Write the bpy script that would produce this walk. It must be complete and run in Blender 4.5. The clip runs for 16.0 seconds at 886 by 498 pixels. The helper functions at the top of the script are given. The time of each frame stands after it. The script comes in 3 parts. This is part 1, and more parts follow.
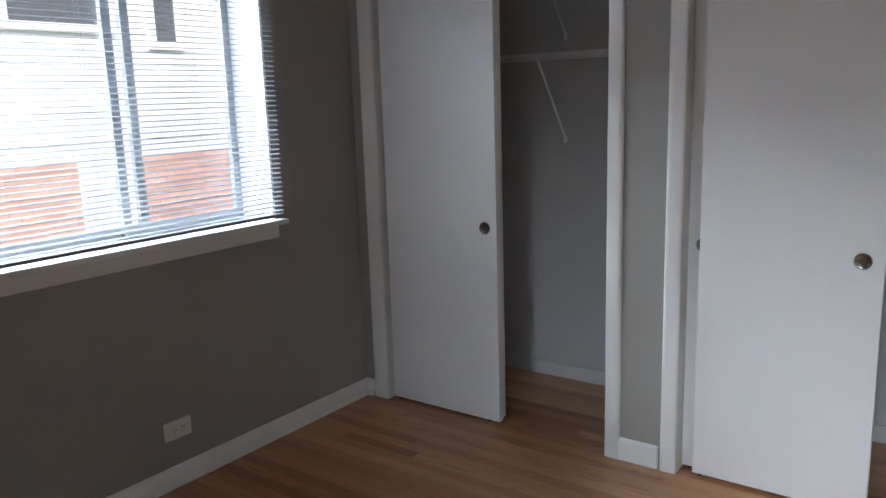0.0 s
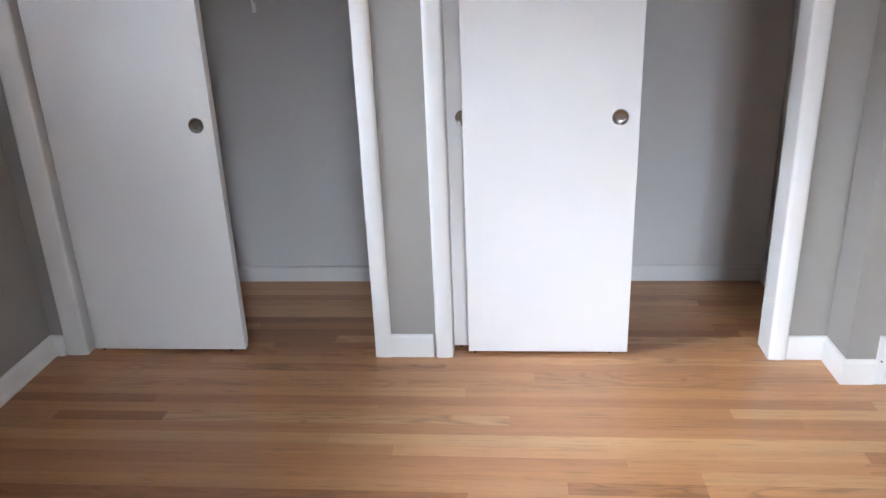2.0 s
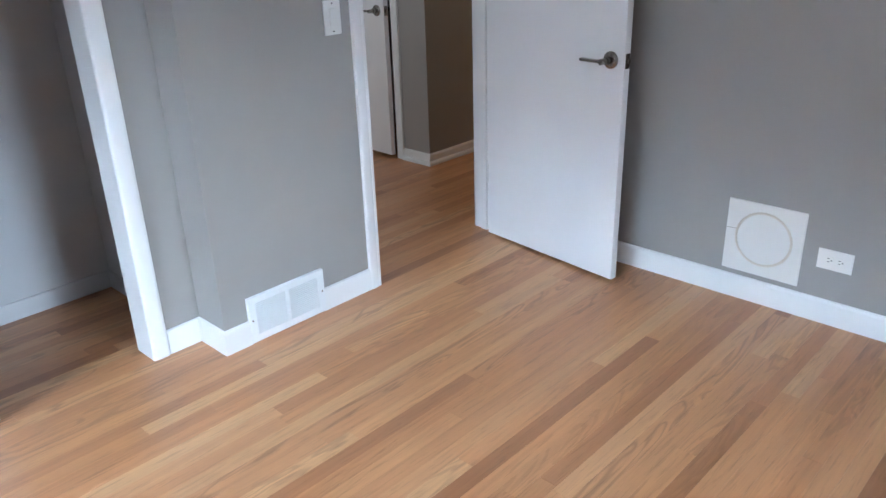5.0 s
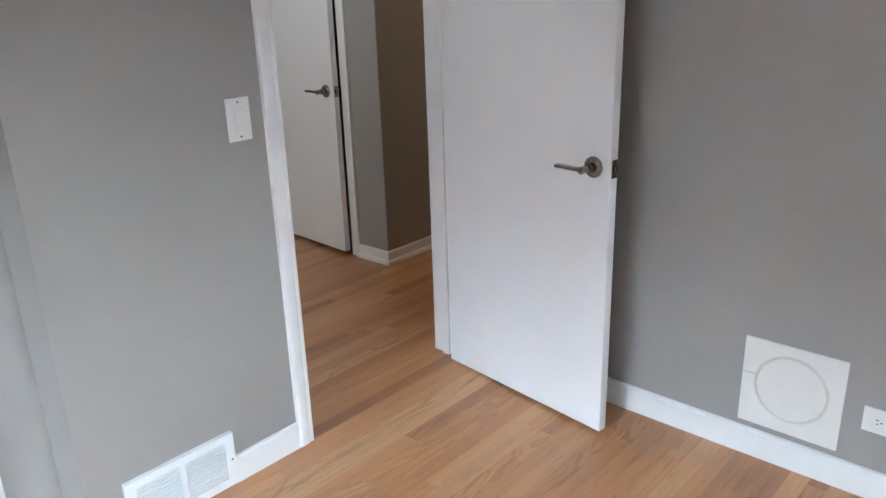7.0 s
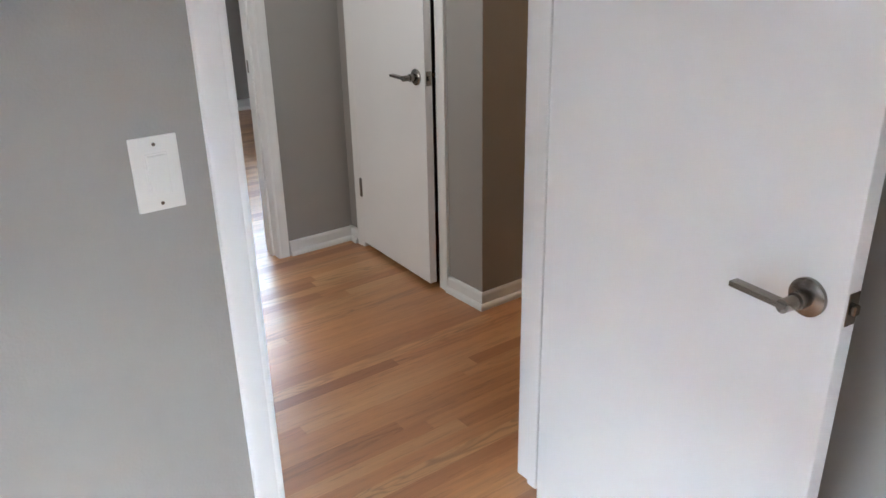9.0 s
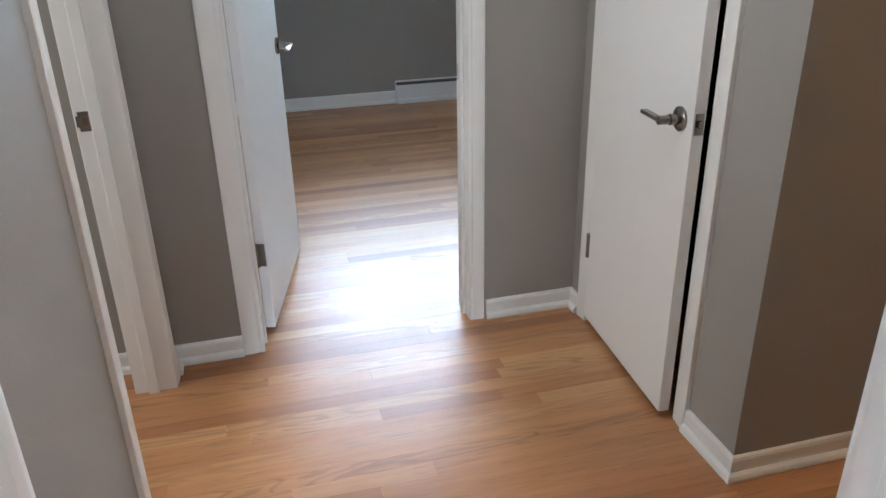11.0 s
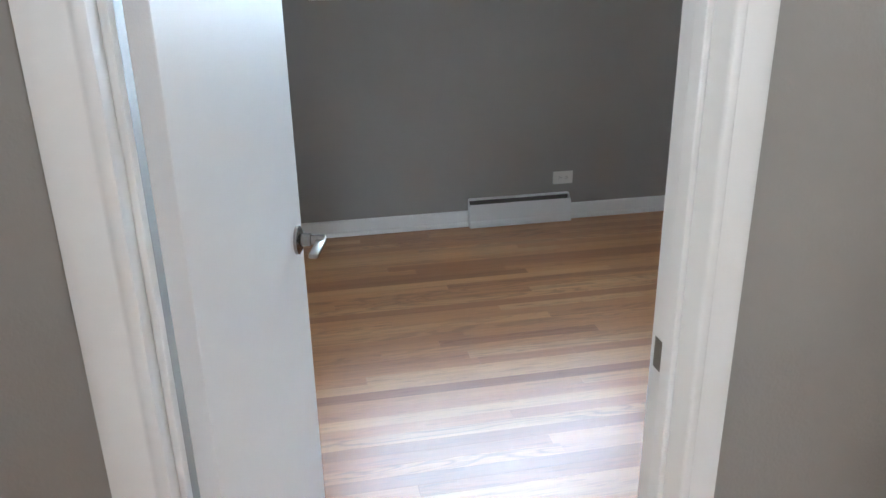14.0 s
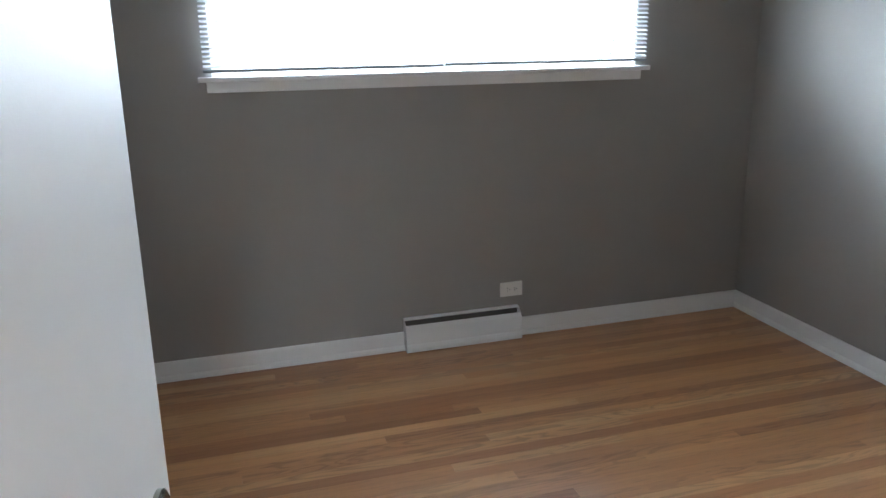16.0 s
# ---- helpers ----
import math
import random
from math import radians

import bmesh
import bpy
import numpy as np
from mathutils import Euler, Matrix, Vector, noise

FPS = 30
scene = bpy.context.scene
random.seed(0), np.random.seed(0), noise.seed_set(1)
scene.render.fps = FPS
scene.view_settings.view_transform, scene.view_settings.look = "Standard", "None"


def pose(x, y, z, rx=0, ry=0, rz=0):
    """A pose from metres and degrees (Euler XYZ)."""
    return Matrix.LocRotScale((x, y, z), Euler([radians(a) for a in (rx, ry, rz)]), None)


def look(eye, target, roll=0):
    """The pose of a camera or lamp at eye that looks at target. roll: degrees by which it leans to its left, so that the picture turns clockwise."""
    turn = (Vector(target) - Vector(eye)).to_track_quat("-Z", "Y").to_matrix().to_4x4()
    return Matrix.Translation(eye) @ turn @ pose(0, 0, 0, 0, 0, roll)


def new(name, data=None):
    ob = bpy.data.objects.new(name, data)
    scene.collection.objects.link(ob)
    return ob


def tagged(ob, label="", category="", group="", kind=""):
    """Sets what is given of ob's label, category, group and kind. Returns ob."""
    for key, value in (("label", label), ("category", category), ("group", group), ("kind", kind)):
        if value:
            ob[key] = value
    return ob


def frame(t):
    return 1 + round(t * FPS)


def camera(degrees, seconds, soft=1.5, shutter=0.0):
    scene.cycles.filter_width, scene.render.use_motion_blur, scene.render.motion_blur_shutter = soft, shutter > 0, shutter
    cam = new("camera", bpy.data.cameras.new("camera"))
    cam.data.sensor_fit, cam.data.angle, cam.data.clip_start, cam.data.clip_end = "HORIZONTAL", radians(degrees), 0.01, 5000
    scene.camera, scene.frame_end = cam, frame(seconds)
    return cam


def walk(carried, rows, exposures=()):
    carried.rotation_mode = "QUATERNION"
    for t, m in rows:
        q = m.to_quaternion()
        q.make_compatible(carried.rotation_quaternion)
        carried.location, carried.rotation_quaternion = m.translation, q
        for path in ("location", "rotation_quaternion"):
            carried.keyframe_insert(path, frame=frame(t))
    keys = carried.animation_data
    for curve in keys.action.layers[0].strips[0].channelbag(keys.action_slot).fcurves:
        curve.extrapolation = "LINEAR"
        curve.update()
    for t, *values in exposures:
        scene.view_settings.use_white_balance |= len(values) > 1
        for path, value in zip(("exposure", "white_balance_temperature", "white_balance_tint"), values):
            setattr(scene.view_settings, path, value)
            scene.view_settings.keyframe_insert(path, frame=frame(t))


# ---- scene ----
cam = camera(59.7, 16.0)
PATH = [
    (0, (0.22, 0.067, 1.504), (-0.941, 1.649, 1.117), -1.8),
    (0.5, (0.054, 0.122, 1.5), (-0.889, 1.835, 1.081), -1.5),
    (1, (-0.164, 0.17, 1.497), (-0.854, 1.988, 1.03), -1.8),
    (1.5, (-0.363, 0.156, 1.466), (-0.723, 2.05, 0.931), -1.9),
    (2, (-0.511, 0.253, 1.488), (-0.687, 2.108, 0.759), -2.3),
    (2.5, (-0.668, 0.391, 1.491), (-0.627, 2.23, 0.706), -1.8),
    (3, (-0.723, 0.463, 1.482), (-0.276, 2.227, 0.653), -3.3),
    (3.5, (-0.737, 0.452, 1.474), (0.108, 2.04, 0.602), -2.7),
    (4, (-0.735, 0.419, 1.469), (0.36, 1.858, 0.613), -2.2),
    (4.5, (-0.673, 0.419, 1.472), (0.566, 1.736, 0.618), -2.1),
    (4.7, (-0.629, 0.422, 1.47), (0.651, 1.712, 0.634), -2.1),
    (6.8, (-0.071, 0.776, 1.497), (1.334, 2.03, 0.824), -2.0),
    (7, (0.029, 0.819, 1.503), (1.419, 2.091, 0.832), -1.8),
    (7.5, (0.241, 0.906, 1.502), (1.574, 2.242, 0.839), -1.0),
    (8, (0.456, 1.092, 1.483), (1.714, 2.482, 0.785), -0.7),
    (8.2, (0.552, 1.172, 1.481), (1.785, 2.571, 0.758), -0.7),
    (10.3, (1.434, 1.972, 1.506), (2.088, 3.672, 0.679), -0.6),
    (10.5, (1.494, 2.051, 1.504), (2.062, 3.776, 0.668), -0.4),
    (11, (1.604, 2.326, 1.491), (2.058, 4.082, 0.646), -1.2),
    (11.5, (1.642, 2.59, 1.498), (2.072, 4.359, 0.67), -2.3),
    (12, (1.727, 2.866, 1.508), (2.053, 4.662, 0.691), -2.0),
    (12.5, (1.747, 3.138, 1.498), (2.0, 4.934, 0.656), -1.3),
    (13, (1.724, 3.416, 1.52), (2.04, 5.213, 0.701), -2.1),
    (13.5, (1.757, 3.675, 1.519), (2.115, 5.477, 0.73), -1.9),
    (14, (1.781, 3.856, 1.545), (2.13, 5.688, 0.824), -1.0),
    (14.5, (1.757, 4.055, 1.551), (2.194, 5.893, 0.896), -1.3),
    (15, (1.742, 4.236, 1.552), (2.308, 6.048, 0.923), -1.8),
    (15.5, (1.805, 4.441, 1.55), (2.402, 6.257, 0.961), -1.5),
    (16, (1.864, 4.568, 1.544), (2.434, 6.409, 1.01), -0.8),
]
EXPOSURES = [(0, 0.3, 6200, 9), (0.5, 0.27, 6200, 10), (1.0, 0.64, 6300, 11), (1.5, 1.02, 6300, 12), (2.0, 1.34, 6250, 12), (2.5, 1.36, 6150, 11), (3.5, 1.28, 5850, 8), (4.0, 1.27, 5600, 7), (4.5, 1.36, 5380, 6),
             (7.0, 1.58, 5850, 6), (7.5, 1.65, 5900, 6), (8.0, 1.82, 6000, 7), (10.5, 2.0, 5950, 6), (11.5, 2.18, 5750, 5), (12.5, 2.18, 5800, 4), (13.0, 2.28, 5800, 4), (14.0, 2.44, 5850, 6), (14.5, 2.5, 5900, 6), (15.0, 2.4, 6150, 7), (15.5, 2.54, 6250, 8), (16, 2.24, 6200, 8)]
walk(cam, [(t, look(e, g, r)) for t, e, g, r in PATH], EXPOSURES)
SKY_STRENGTH, WEST_POWER, SOUTH_POWER, NORTH_POWER, BATH_POWER, BULB_POWER, HALL_POWER = 0.15, 760, 370, 96, 8, 5.5, 3.8

# ---- light ----
world = bpy.data.worlds.new("overcast_sky")
scene.world = world
world.use_nodes = True
wn = world.node_tree.nodes
sky = wn.new("ShaderNodeTexSky")
sky.sky_type, sky.sun_disc = "NISHITA", False
sky.sun_elevation, sky.sun_rotation = radians(39), radians(114)
sky.air_density, sky.dust_density = 1.0, 4.0
world.node_tree.links.new(sky.outputs[0], wn["Background"].inputs[0])
wn["Background"].inputs[1].default_value = SKY_STRENGTH

sun = new("sun", bpy.data.lights.new("sun", "SUN"))
sun.data.energy, sun.data.angle, sun.data.color = 3.2, radians(12), (1, 0.97, 0.92)
sun.matrix_world = look((9, -4, 8), (0, 2, 0))


DAYLIGHT = (0.755, 0.88, 1.0)
COOL_SKY = (0.79, 0.89, 1.0)


def area_lamp(name, eye, target, w, h, power, colour):
    lamp = new(name, bpy.data.lights.new(name, "AREA"))
    lamp.data.shape, lamp.data.size, lamp.data.size_y = "RECTANGLE", w, h
    lamp.data.energy, lamp.data.color = power, colour
    lamp.matrix_world = look(eye, target)
    return lamp


area_lamp("skylight_west", (-5.6, 1.2, 3.80), (-2.2, 1.2, 1.2), 2.6, 1.8, WEST_POWER, COOL_SKY)
area_lamp("skylight_south", (1.5, -9.0, 3.5), (0.3, 2.9, 0.9), 3.0, 1.4, SOUTH_POWER, COOL_SKY)
area_lamp("skylight_north", (2.97, 8.64, 2.06), (2.97, 5.0, 0.65), 2.6, 1.4, NORTH_POWER, DAYLIGHT)
area_lamp("skylight_bath", (-0.85, 4.25, 1.6), (2.0, 4.25, 1.2), 0.7, 1.0, BATH_POWER, (1.0, 0.95, 0.88))
bulb = new("hall_bulb", bpy.data.lights.new("hall_bulb", "POINT"))
bulb.data.energy, bulb.data.color, bulb.data.shadow_soft_size = BULB_POWER, (1.0, 0.58, 0.24), 0.12
bulb.location = (4.3, 3.0, 2.2)
globe = new("hall_ceiling_lamp", bpy.data.lights.new("hall_ceiling_lamp", "POINT"))
globe.data.energy, globe.data.color, globe.data.shadow_soft_size = HALL_POWER, (0.97, 0.98, 1.0), 0.08
globe.location = (1.95, 3.75, 2.22)

# ---- materials ----


def shader(name, colour, rough=0.5, metal=0.0):
    m = bpy.data.materials.new(name)
    m.use_nodes = True
    b = m.node_tree.nodes["Principled BSDF"]
    b.inputs["Base Color"].default_value = (*colour, 1)
    b.inputs["Roughness"].default_value = rough
    b.inputs["Metallic"].default_value = metal
    return m, m.node_tree.nodes, m.node_tree.links, b


def paint(name, colour, rough, grain=350.0, bump=0.06, blotch=0.05):
    """Rolled or brushed paint: fine relief, faint blotches, uneven gloss."""
    m, n, l, b = shader(name, colour, rough)
    tc = n.new("ShaderNodeTexCoord")
    fine = n.new("ShaderNodeTexNoise")
    fine.inputs["Scale"].default_value, fine.inputs["Detail"].default_value = grain, 3
    wide = n.new("ShaderNodeTexNoise")
    wide.inputs["Scale"].default_value, wide.inputs["Detail"].default_value = 2.3, 5
    for t in (fine, wide):
        l.new(tc.outputs["Object"], t.inputs["Vector"])
    mix = n.new("ShaderNodeMix")
    mix.data_type = "RGBA"
    mix.inputs[6].default_value = (*[c * (1 - blotch) for c in colour], 1)
    mix.inputs[7].default_value = (*[min(1, c * (1 + blotch)) for c in colour], 1)
    l.new(wide.outputs["Fac"], mix.inputs[0])
    l.new(mix.outputs[2], b.inputs["Base Color"])
    r = n.new("ShaderNodeMapRange")
    r.inputs[3].default_value, r.inputs[4].default_value = rough - 0.06, rough + 0.06
    l.new(wide.outputs["Fac"], r.inputs[0])
    l.new(r.outputs[0], b.inputs["Roughness"])
    bp = n.new("ShaderNodeBump")
    bp.inputs["Strength"].default_value, bp.inputs["Distance"].default_value = bump, 0.004
    l.new(fine.outputs["Fac"], bp.inputs["Height"])
    l.new(bp.outputs[0], b.inputs["Normal"])
    return m


WALL = paint("greige_wall_paint", (0.322, 0.303, 0.279), 0.60, 170, 0.16, 0.05)
CLOSET = paint("closet_wall_paint", (0.52, 0.51, 0.50), 0.7, 260, 0.08, 0.04)
TRIM = paint("white_trim_paint", (0.80, 0.79, 0.77), 0.48, 120, 0.04, 0.03)
DOOR = paint("white_door_paint", (0.80, 0.79, 0.78), 0.46, 300, 0.07, 0.04)
# ceiling colour set below white to weaken light bounced onto the upper walls
CEIL = paint("dimmed_ceiling_paint", (0.55, 0.54, 0.52), 0.8, 200, 0.1, 0.03)
PLASTIC = paint("white_plastic", (0.78, 0.76, 0.72), 0.3, 90, 0.02, 0.02)
ENAMEL = paint("white_enamel", (0.80, 0.80, 0.80), 0.3, 60, 0.02, 0.03)
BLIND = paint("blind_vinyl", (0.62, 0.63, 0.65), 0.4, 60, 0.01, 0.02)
# backlit shade put into the blind colour, which also scatters less light upwards
SHADEBLIND = paint("backlit_grey_blind", (0.27, 0.285, 0.31), 0.45, 60, 0.01, 0.03)
NICKEL = paint("satin_nickel", (0.26, 0.235, 0.21), 0.26, 500, 0.03, 0.05)
NICKEL.node_tree.nodes["Principled BSDF"].inputs["Metallic"].default_value = 1.0
HINGE = paint("brushed_hinge_metal", (0.24, 0.225, 0.205), 0.36, 500, 0.03, 0.05)
HINGE.node_tree.nodes["Principled BSDF"].inputs["Metallic"].default_value = 1.0
SLOTSHADE, *_ = shader("slot_shade_grey", (0.11, 0.10, 0.095), 0.6)
DARK, *_ = shader("dark_hollow", (0.03, 0.028, 0.025), 0.8)
BRASS = paint("dull_brown_metal", (0.16, 0.09, 0.05), 0.45, 300, 0.05, 0.2)
ROOF, *_ = shader("grey_shingle", (0.12, 0.12, 0.12), 0.9)
# grey base that paints in shade: backlit window frames, register backing
SHADEGREY = paint("shade_grey_metal", (0.34, 0.36, 0.38), 0.4, 120, 0.03, 0.05)
SIDING = paint("pale_siding", (0.72, 0.74, 0.76), 0.6, 40, 0.05, 0.05)
GRASS = paint("grass_ground", (0.07, 0.10, 0.04), 0.9, 30, 0.3, 0.3)
HOUSEGLASS, *_ = shader("dark_house_window", (0.10, 0.11, 0.13), 0.15)


def brick_material():
    m, n, l, b = shader("red_brick", (0.34, 0.12, 0.08), 0.85)
    tc = n.new("ShaderNodeTexCoord")
    noise_t = n.new("ShaderNodeTexNoise")
    noise_t.inputs["Scale"].default_value = 9
    l.new(tc.outputs["Object"], noise_t.inputs["Vector"])
    geo = n.new("ShaderNodeNewGeometry")
    ramp = n.new("ShaderNodeValToRGB")
    ramp.color_ramp.elements[0].color = (0.62, 0.36, 0.29, 1)
    ramp.color_ramp.elements[1].color = (0.50, 0.26, 0.20, 1)
    l.new(geo.outputs["Random Per Island"], ramp.inputs[0])
    l.new(ramp.outputs[0], b.inputs["Base Color"])
    return m


BRICK = brick_material()
MORTAR = paint("grey_mortar", (0.36, 0.33, 0.31), 0.9, 60, 0.2, 0.1)


def glass_material():
    m, n, l, b = shader("window_glass", (1, 1, 1), 0.0)
    b.inputs["Transmission Weight"].default_value = 1.0
    b.inputs["IOR"].default_value = 1.45
    return m


GLASS = glass_material()


def oak_material():
    """Varnished strip oak: tone by plank, long grain, cathedral figure, pores."""
    m, n, l, b = shader("varnished_oak", (0.4, 0.22, 0.1), 0.3)
    tc = n.new("ShaderNodeTexCoord")
    info = n.new("ShaderNodeObjectInfo")
    geo = n.new("ShaderNodeNewGeometry")
    both = n.new("ShaderNodeMath")
    l.new(info.outputs["Random"], both.inputs[0])
    l.new(geo.outputs["Random Per Island"], both.inputs[1])
    fr = n.new("ShaderNodeMath")
    fr.operation = "FRACT"
    l.new(both.outputs[0], fr.inputs[0])
    off = n.new("ShaderNodeVectorMath")
    off.operation = "SCALE"
    off.inputs[0].default_value = (37.0, 61.0, 23.0)
    l.new(fr.outputs[0], off.inputs[3])
    at = n.new("ShaderNodeVectorMath")
    l.new(tc.outputs["Object"], at.inputs[0])
    l.new(off.outputs[0], at.inputs[1])

    def stretched(sx, sy, scale, detail, rough=0.5, distort=0.0):
        mp = n.new("ShaderNodeMapping")
        mp.inputs["Scale"].default_value = (sx, sy, 1)
        l.new(at.outputs[0], mp.inputs[0])
        t = n.new("ShaderNodeTexNoise")
        t.inputs["Scale"].default_value, t.inputs["Detail"].default_value = scale, detail
        t.inputs["Roughness"].default_value, t.inputs["Distortion"].default_value = rough, distort
        l.new(mp.outputs[0], t.inputs["Vector"])
        return t.outputs["Fac"]

    figure = stretched(1.7, 13, 1.0, 2.0, 0.45, 0.9)
    rings = n.new("ShaderNodeMath")
    rings.operation = "MULTIPLY"
    rings.inputs[1].default_value = 15.0
    l.new(figure, rings.inputs[0])
    ring = n.new("ShaderNodeMath")
    ring.operation = "PINGPONG"
    ring.inputs[1].default_value = 1.0
    l.new(rings.outputs[0], ring.inputs[0])
    pores = stretched(14, 300, 1.0, 3, 0.6)
    patch = stretched(1.2, 5, 1.0, 3)

    ramp = n.new("ShaderNodeValToRGB")
    els = ramp.color_ramp.elements
    els[0].position, els[0].color = 0.0, (0.36, 0.150, 0.060, 1)
    els[1].position, els[1].color = 1.0, (0.70, 0.392, 0.188, 1)
    for p, c in ((0.09, (0.430, 0.186, 0.076)), (0.24, (0.535, 0.248, 0.104)), (0.68, (0.600, 0.292, 0.126)), (0.90, (0.660, 0.350, 0.162))):
        e = els.new(p)
        e.color = (*c, 1)
    l.new(fr.outputs[0], ramp.inputs[0])

    def darker(colour_out, fac_out, low, high, amount):
        mr = n.new("ShaderNodeMapRange")
        mr.inputs[1].default_value, mr.inputs[2].default_value = low, high
        mr.inputs[3].default_value, mr.inputs[4].default_value = 1 - amount, 1.0
        l.new(fac_out, mr.inputs[0])
        mul = n.new("ShaderNodeVectorMath")
        mul.operation = "SCALE"
        l.new(colour_out, mul.inputs[0])
        l.new(mr.outputs[0], mul.inputs[3])
        return mul.outputs[0]

    # figured boards are the exception, most are plain sawn
    pick = n.new("ShaderNodeMath")
    pick.operation, pick.inputs[1].default_value = "MULTIPLY", 7.31
    l.new(fr.outputs[0], pick.inputs[0])
    pick2 = n.new("ShaderNodeMath")
    pick2.operation = "FRACT"
    l.new(pick.outputs[0], pick2.inputs[0])
    soft_ring = n.new("ShaderNodeMapRange")
    soft_ring.inputs[1].default_value, soft_ring.inputs[2].default_value = 0.4, 0.95
    soft_ring.inputs[3].default_value, soft_ring.inputs[4].default_value = 0.9, 0.0
    l.new(pick2.outputs[0], soft_ring.inputs[0])
    figured = n.new("ShaderNodeMath")
    figured.operation = "MAXIMUM"
    l.new(ring.outputs[0], figured.inputs[0])
    l.new(soft_ring.outputs[0], figured.inputs[1])
    streaks = stretched(1.2, 48, 1.0, 3, 0.5)
    col = darker(ramp.outputs[0], figured.outputs[0], 0.0, 0.5, 0.34)
    col = darker(col, streaks, 0.30, 0.62, 0.13)
    col = darker(col, pores, 0.36, 0.52, 0.06)
    flecks = stretched(7, 105, 1.0, 4, 0.6, 0.4)
    col = darker(col, flecks, 0.33, 0.45, 0.22)
    col = darker(col, patch, 0.3, 0.7, 0.14)
    l.new(col, b.inputs["Base Color"])
    b.inputs["Specular IOR Level"].default_value = 0.55
    b.inputs["Coat Weight"].default_value, b.inputs["Coat Roughness"].default_value = 0.22, 0.36
    rr = n.new("ShaderNodeMapRange")
    rr.inputs[3].default_value, rr.inputs[4].default_value = 0.30, 0.375
    l.new(patch, rr.inputs[0])
    l.new(rr.outputs[0], b.inputs["Roughness"])
    bp = n.new("ShaderNodeBump")
    bp.inputs["Strength"].default_value, bp.inputs["Distance"].default_value = 0.10, 0.0008
    l.new(pores, bp.inputs["Height"])
    bp2 = n.new("ShaderNodeBump")
    bp2.inputs["Strength"].default_value, bp2.inputs["Distance"].default_value = 0.28, 0.0012
    l.new(figured.outputs[0], bp2.inputs["Height"])
    l.new(bp.outputs[0], bp2.inputs["Normal"])
    l.new(bp2.outputs[0], b.inputs["Normal"])
    return m


OAK = oak_material()

# ---- shaping helpers ----


def box(bm, x0, x1, y0, y1, z0, z1, bevel=0.0, seg=1):
    r = bmesh.ops.create_cube(bm, size=1.0)
    vs = r["verts"]
    for v in vs:
        v.co = ((x0 + x1) / 2 + v.co.x * (x1 - x0), (y0 + y1) / 2 + v.co.y * (y1 - y0), (z0 + z1) / 2 + v.co.z * (z1 - z0))
    if bevel:
        es = list({e for v in vs for e in v.link_edges})
        bmesh.ops.bevel(bm, geom=es, offset=bevel, segments=seg, affect="EDGES", profile=0.6)
    return bm


def one_box(*a, **k):
    return box(bmesh.new(), *a, **k)


def rod(bm, p, q, r, seg=12, r2=None):
    """A round bar from p to q."""
    p, q = Vector(p), Vector(q)
    d = q - p
    m = Matrix.Translation((p + q) / 2) @ d.to_track_quat("Z", "Y").to_matrix().to_4x4()
    bmesh.ops.create_cone(bm, cap_ends=True, segments=seg, radius1=r, radius2=r if r2 is None else r2, depth=d.length, matrix=m)
    return bm


def sweep(bm, profile, p, q, out, up=(0, 0, 1), mitre=(0, 0)):
    """A moulding: the profile (depth, height) drawn from p to q; out points away from the wall."""
    p, q, out, up = Vector(p), Vector(q), Vector(out), Vector(up)
    along = (q - p).normalized()
    a = [bm.verts.new(p + out * d + up * h - along * d * mitre[0]) for d, h in profile]
    b = [bm.verts.new(q + out * d + up * h + along * d * mitre[1]) for d, h in profile]
    k = len(profile)
    for i in range(k):
        bm.faces.new((a[i], a[(i + 1) % k], b[(i + 1) % k], b[i]))
    bm.faces.new(a)
    bm.faces.new(b[::-1])
    bmesh.ops.recalc_face_normals(bm, faces=bm.faces)
    return bm


def mesh_of(name, bm, material, smooth=False):
    me = bpy.data.meshes.new(name)
    bm.to_mesh(me)
    bm.free()
    me.materials.append(material)
    if smooth:
        for f in me.polygons:
            f.use_smooth = True
        me.set_sharp_from_angle(angle=radians(35))
    return me


def part(name, bm, material, parent=None, label="", m=None, smooth=False):
    ob = new(name, mesh_of(name, bm, material, smooth))
    ob.parent = parent
    if m is not None:
        ob.matrix_basis = m
    if label:
        ob["label"] = label
    return ob


def group(name, m, label, category, many="", kind=""):
    e = new(name)
    e.empty_display_size = 0.05
    e.matrix_basis = m
    return tagged(e, label, category, many, kind)


def structure(name, bm, material, label, category):
    return tagged(part(name, bm, material), label, category, kind="structure")


TOP = 2.44
HEAD = 2.03

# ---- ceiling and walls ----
structure("ceiling", one_box(-2.6, 5.2, -2.4, 8.35, TOP, TOP + 0.12), CEIL, "flat unseen ceiling over the rooms, greyed to cut bounce light", "ceiling")


def wall(name, pieces, label, material=None):
    bm = bmesh.new()
    for p in pieces:
        box(bm, *p)
    return structure(name, bm, material or WALL, label, "wall")


B = -0.02
wall("wall_west", [(-2.640, -2.375, -2.2, -0.64, B, TOP), (-2.640, -2.375, 2.36, 3.63, B, TOP),
                   (-2.640, -2.375, -0.64, 2.36, B, 0.975), (-2.640, -2.375, -0.64, 2.36, 2.12, TOP)],
     "greige painted bedroom wall with a wide window")
wall("wall_south", [(-2.525, -0.20, -2.35, -2.2, B, TOP), (1.40, 2.5, -2.35, -2.2, B, TOP), (-0.20, 1.40, -2.35, -2.2, B, 0.975), (-0.20, 1.40, -2.35, -2.2, 2.12, TOP)],
     "greige painted bedroom wall with a window opening")
wall("wall_east", [(2.272, 2.392, -2.2, 2.725, B, TOP)], "greige painted bedroom wall behind the open door")
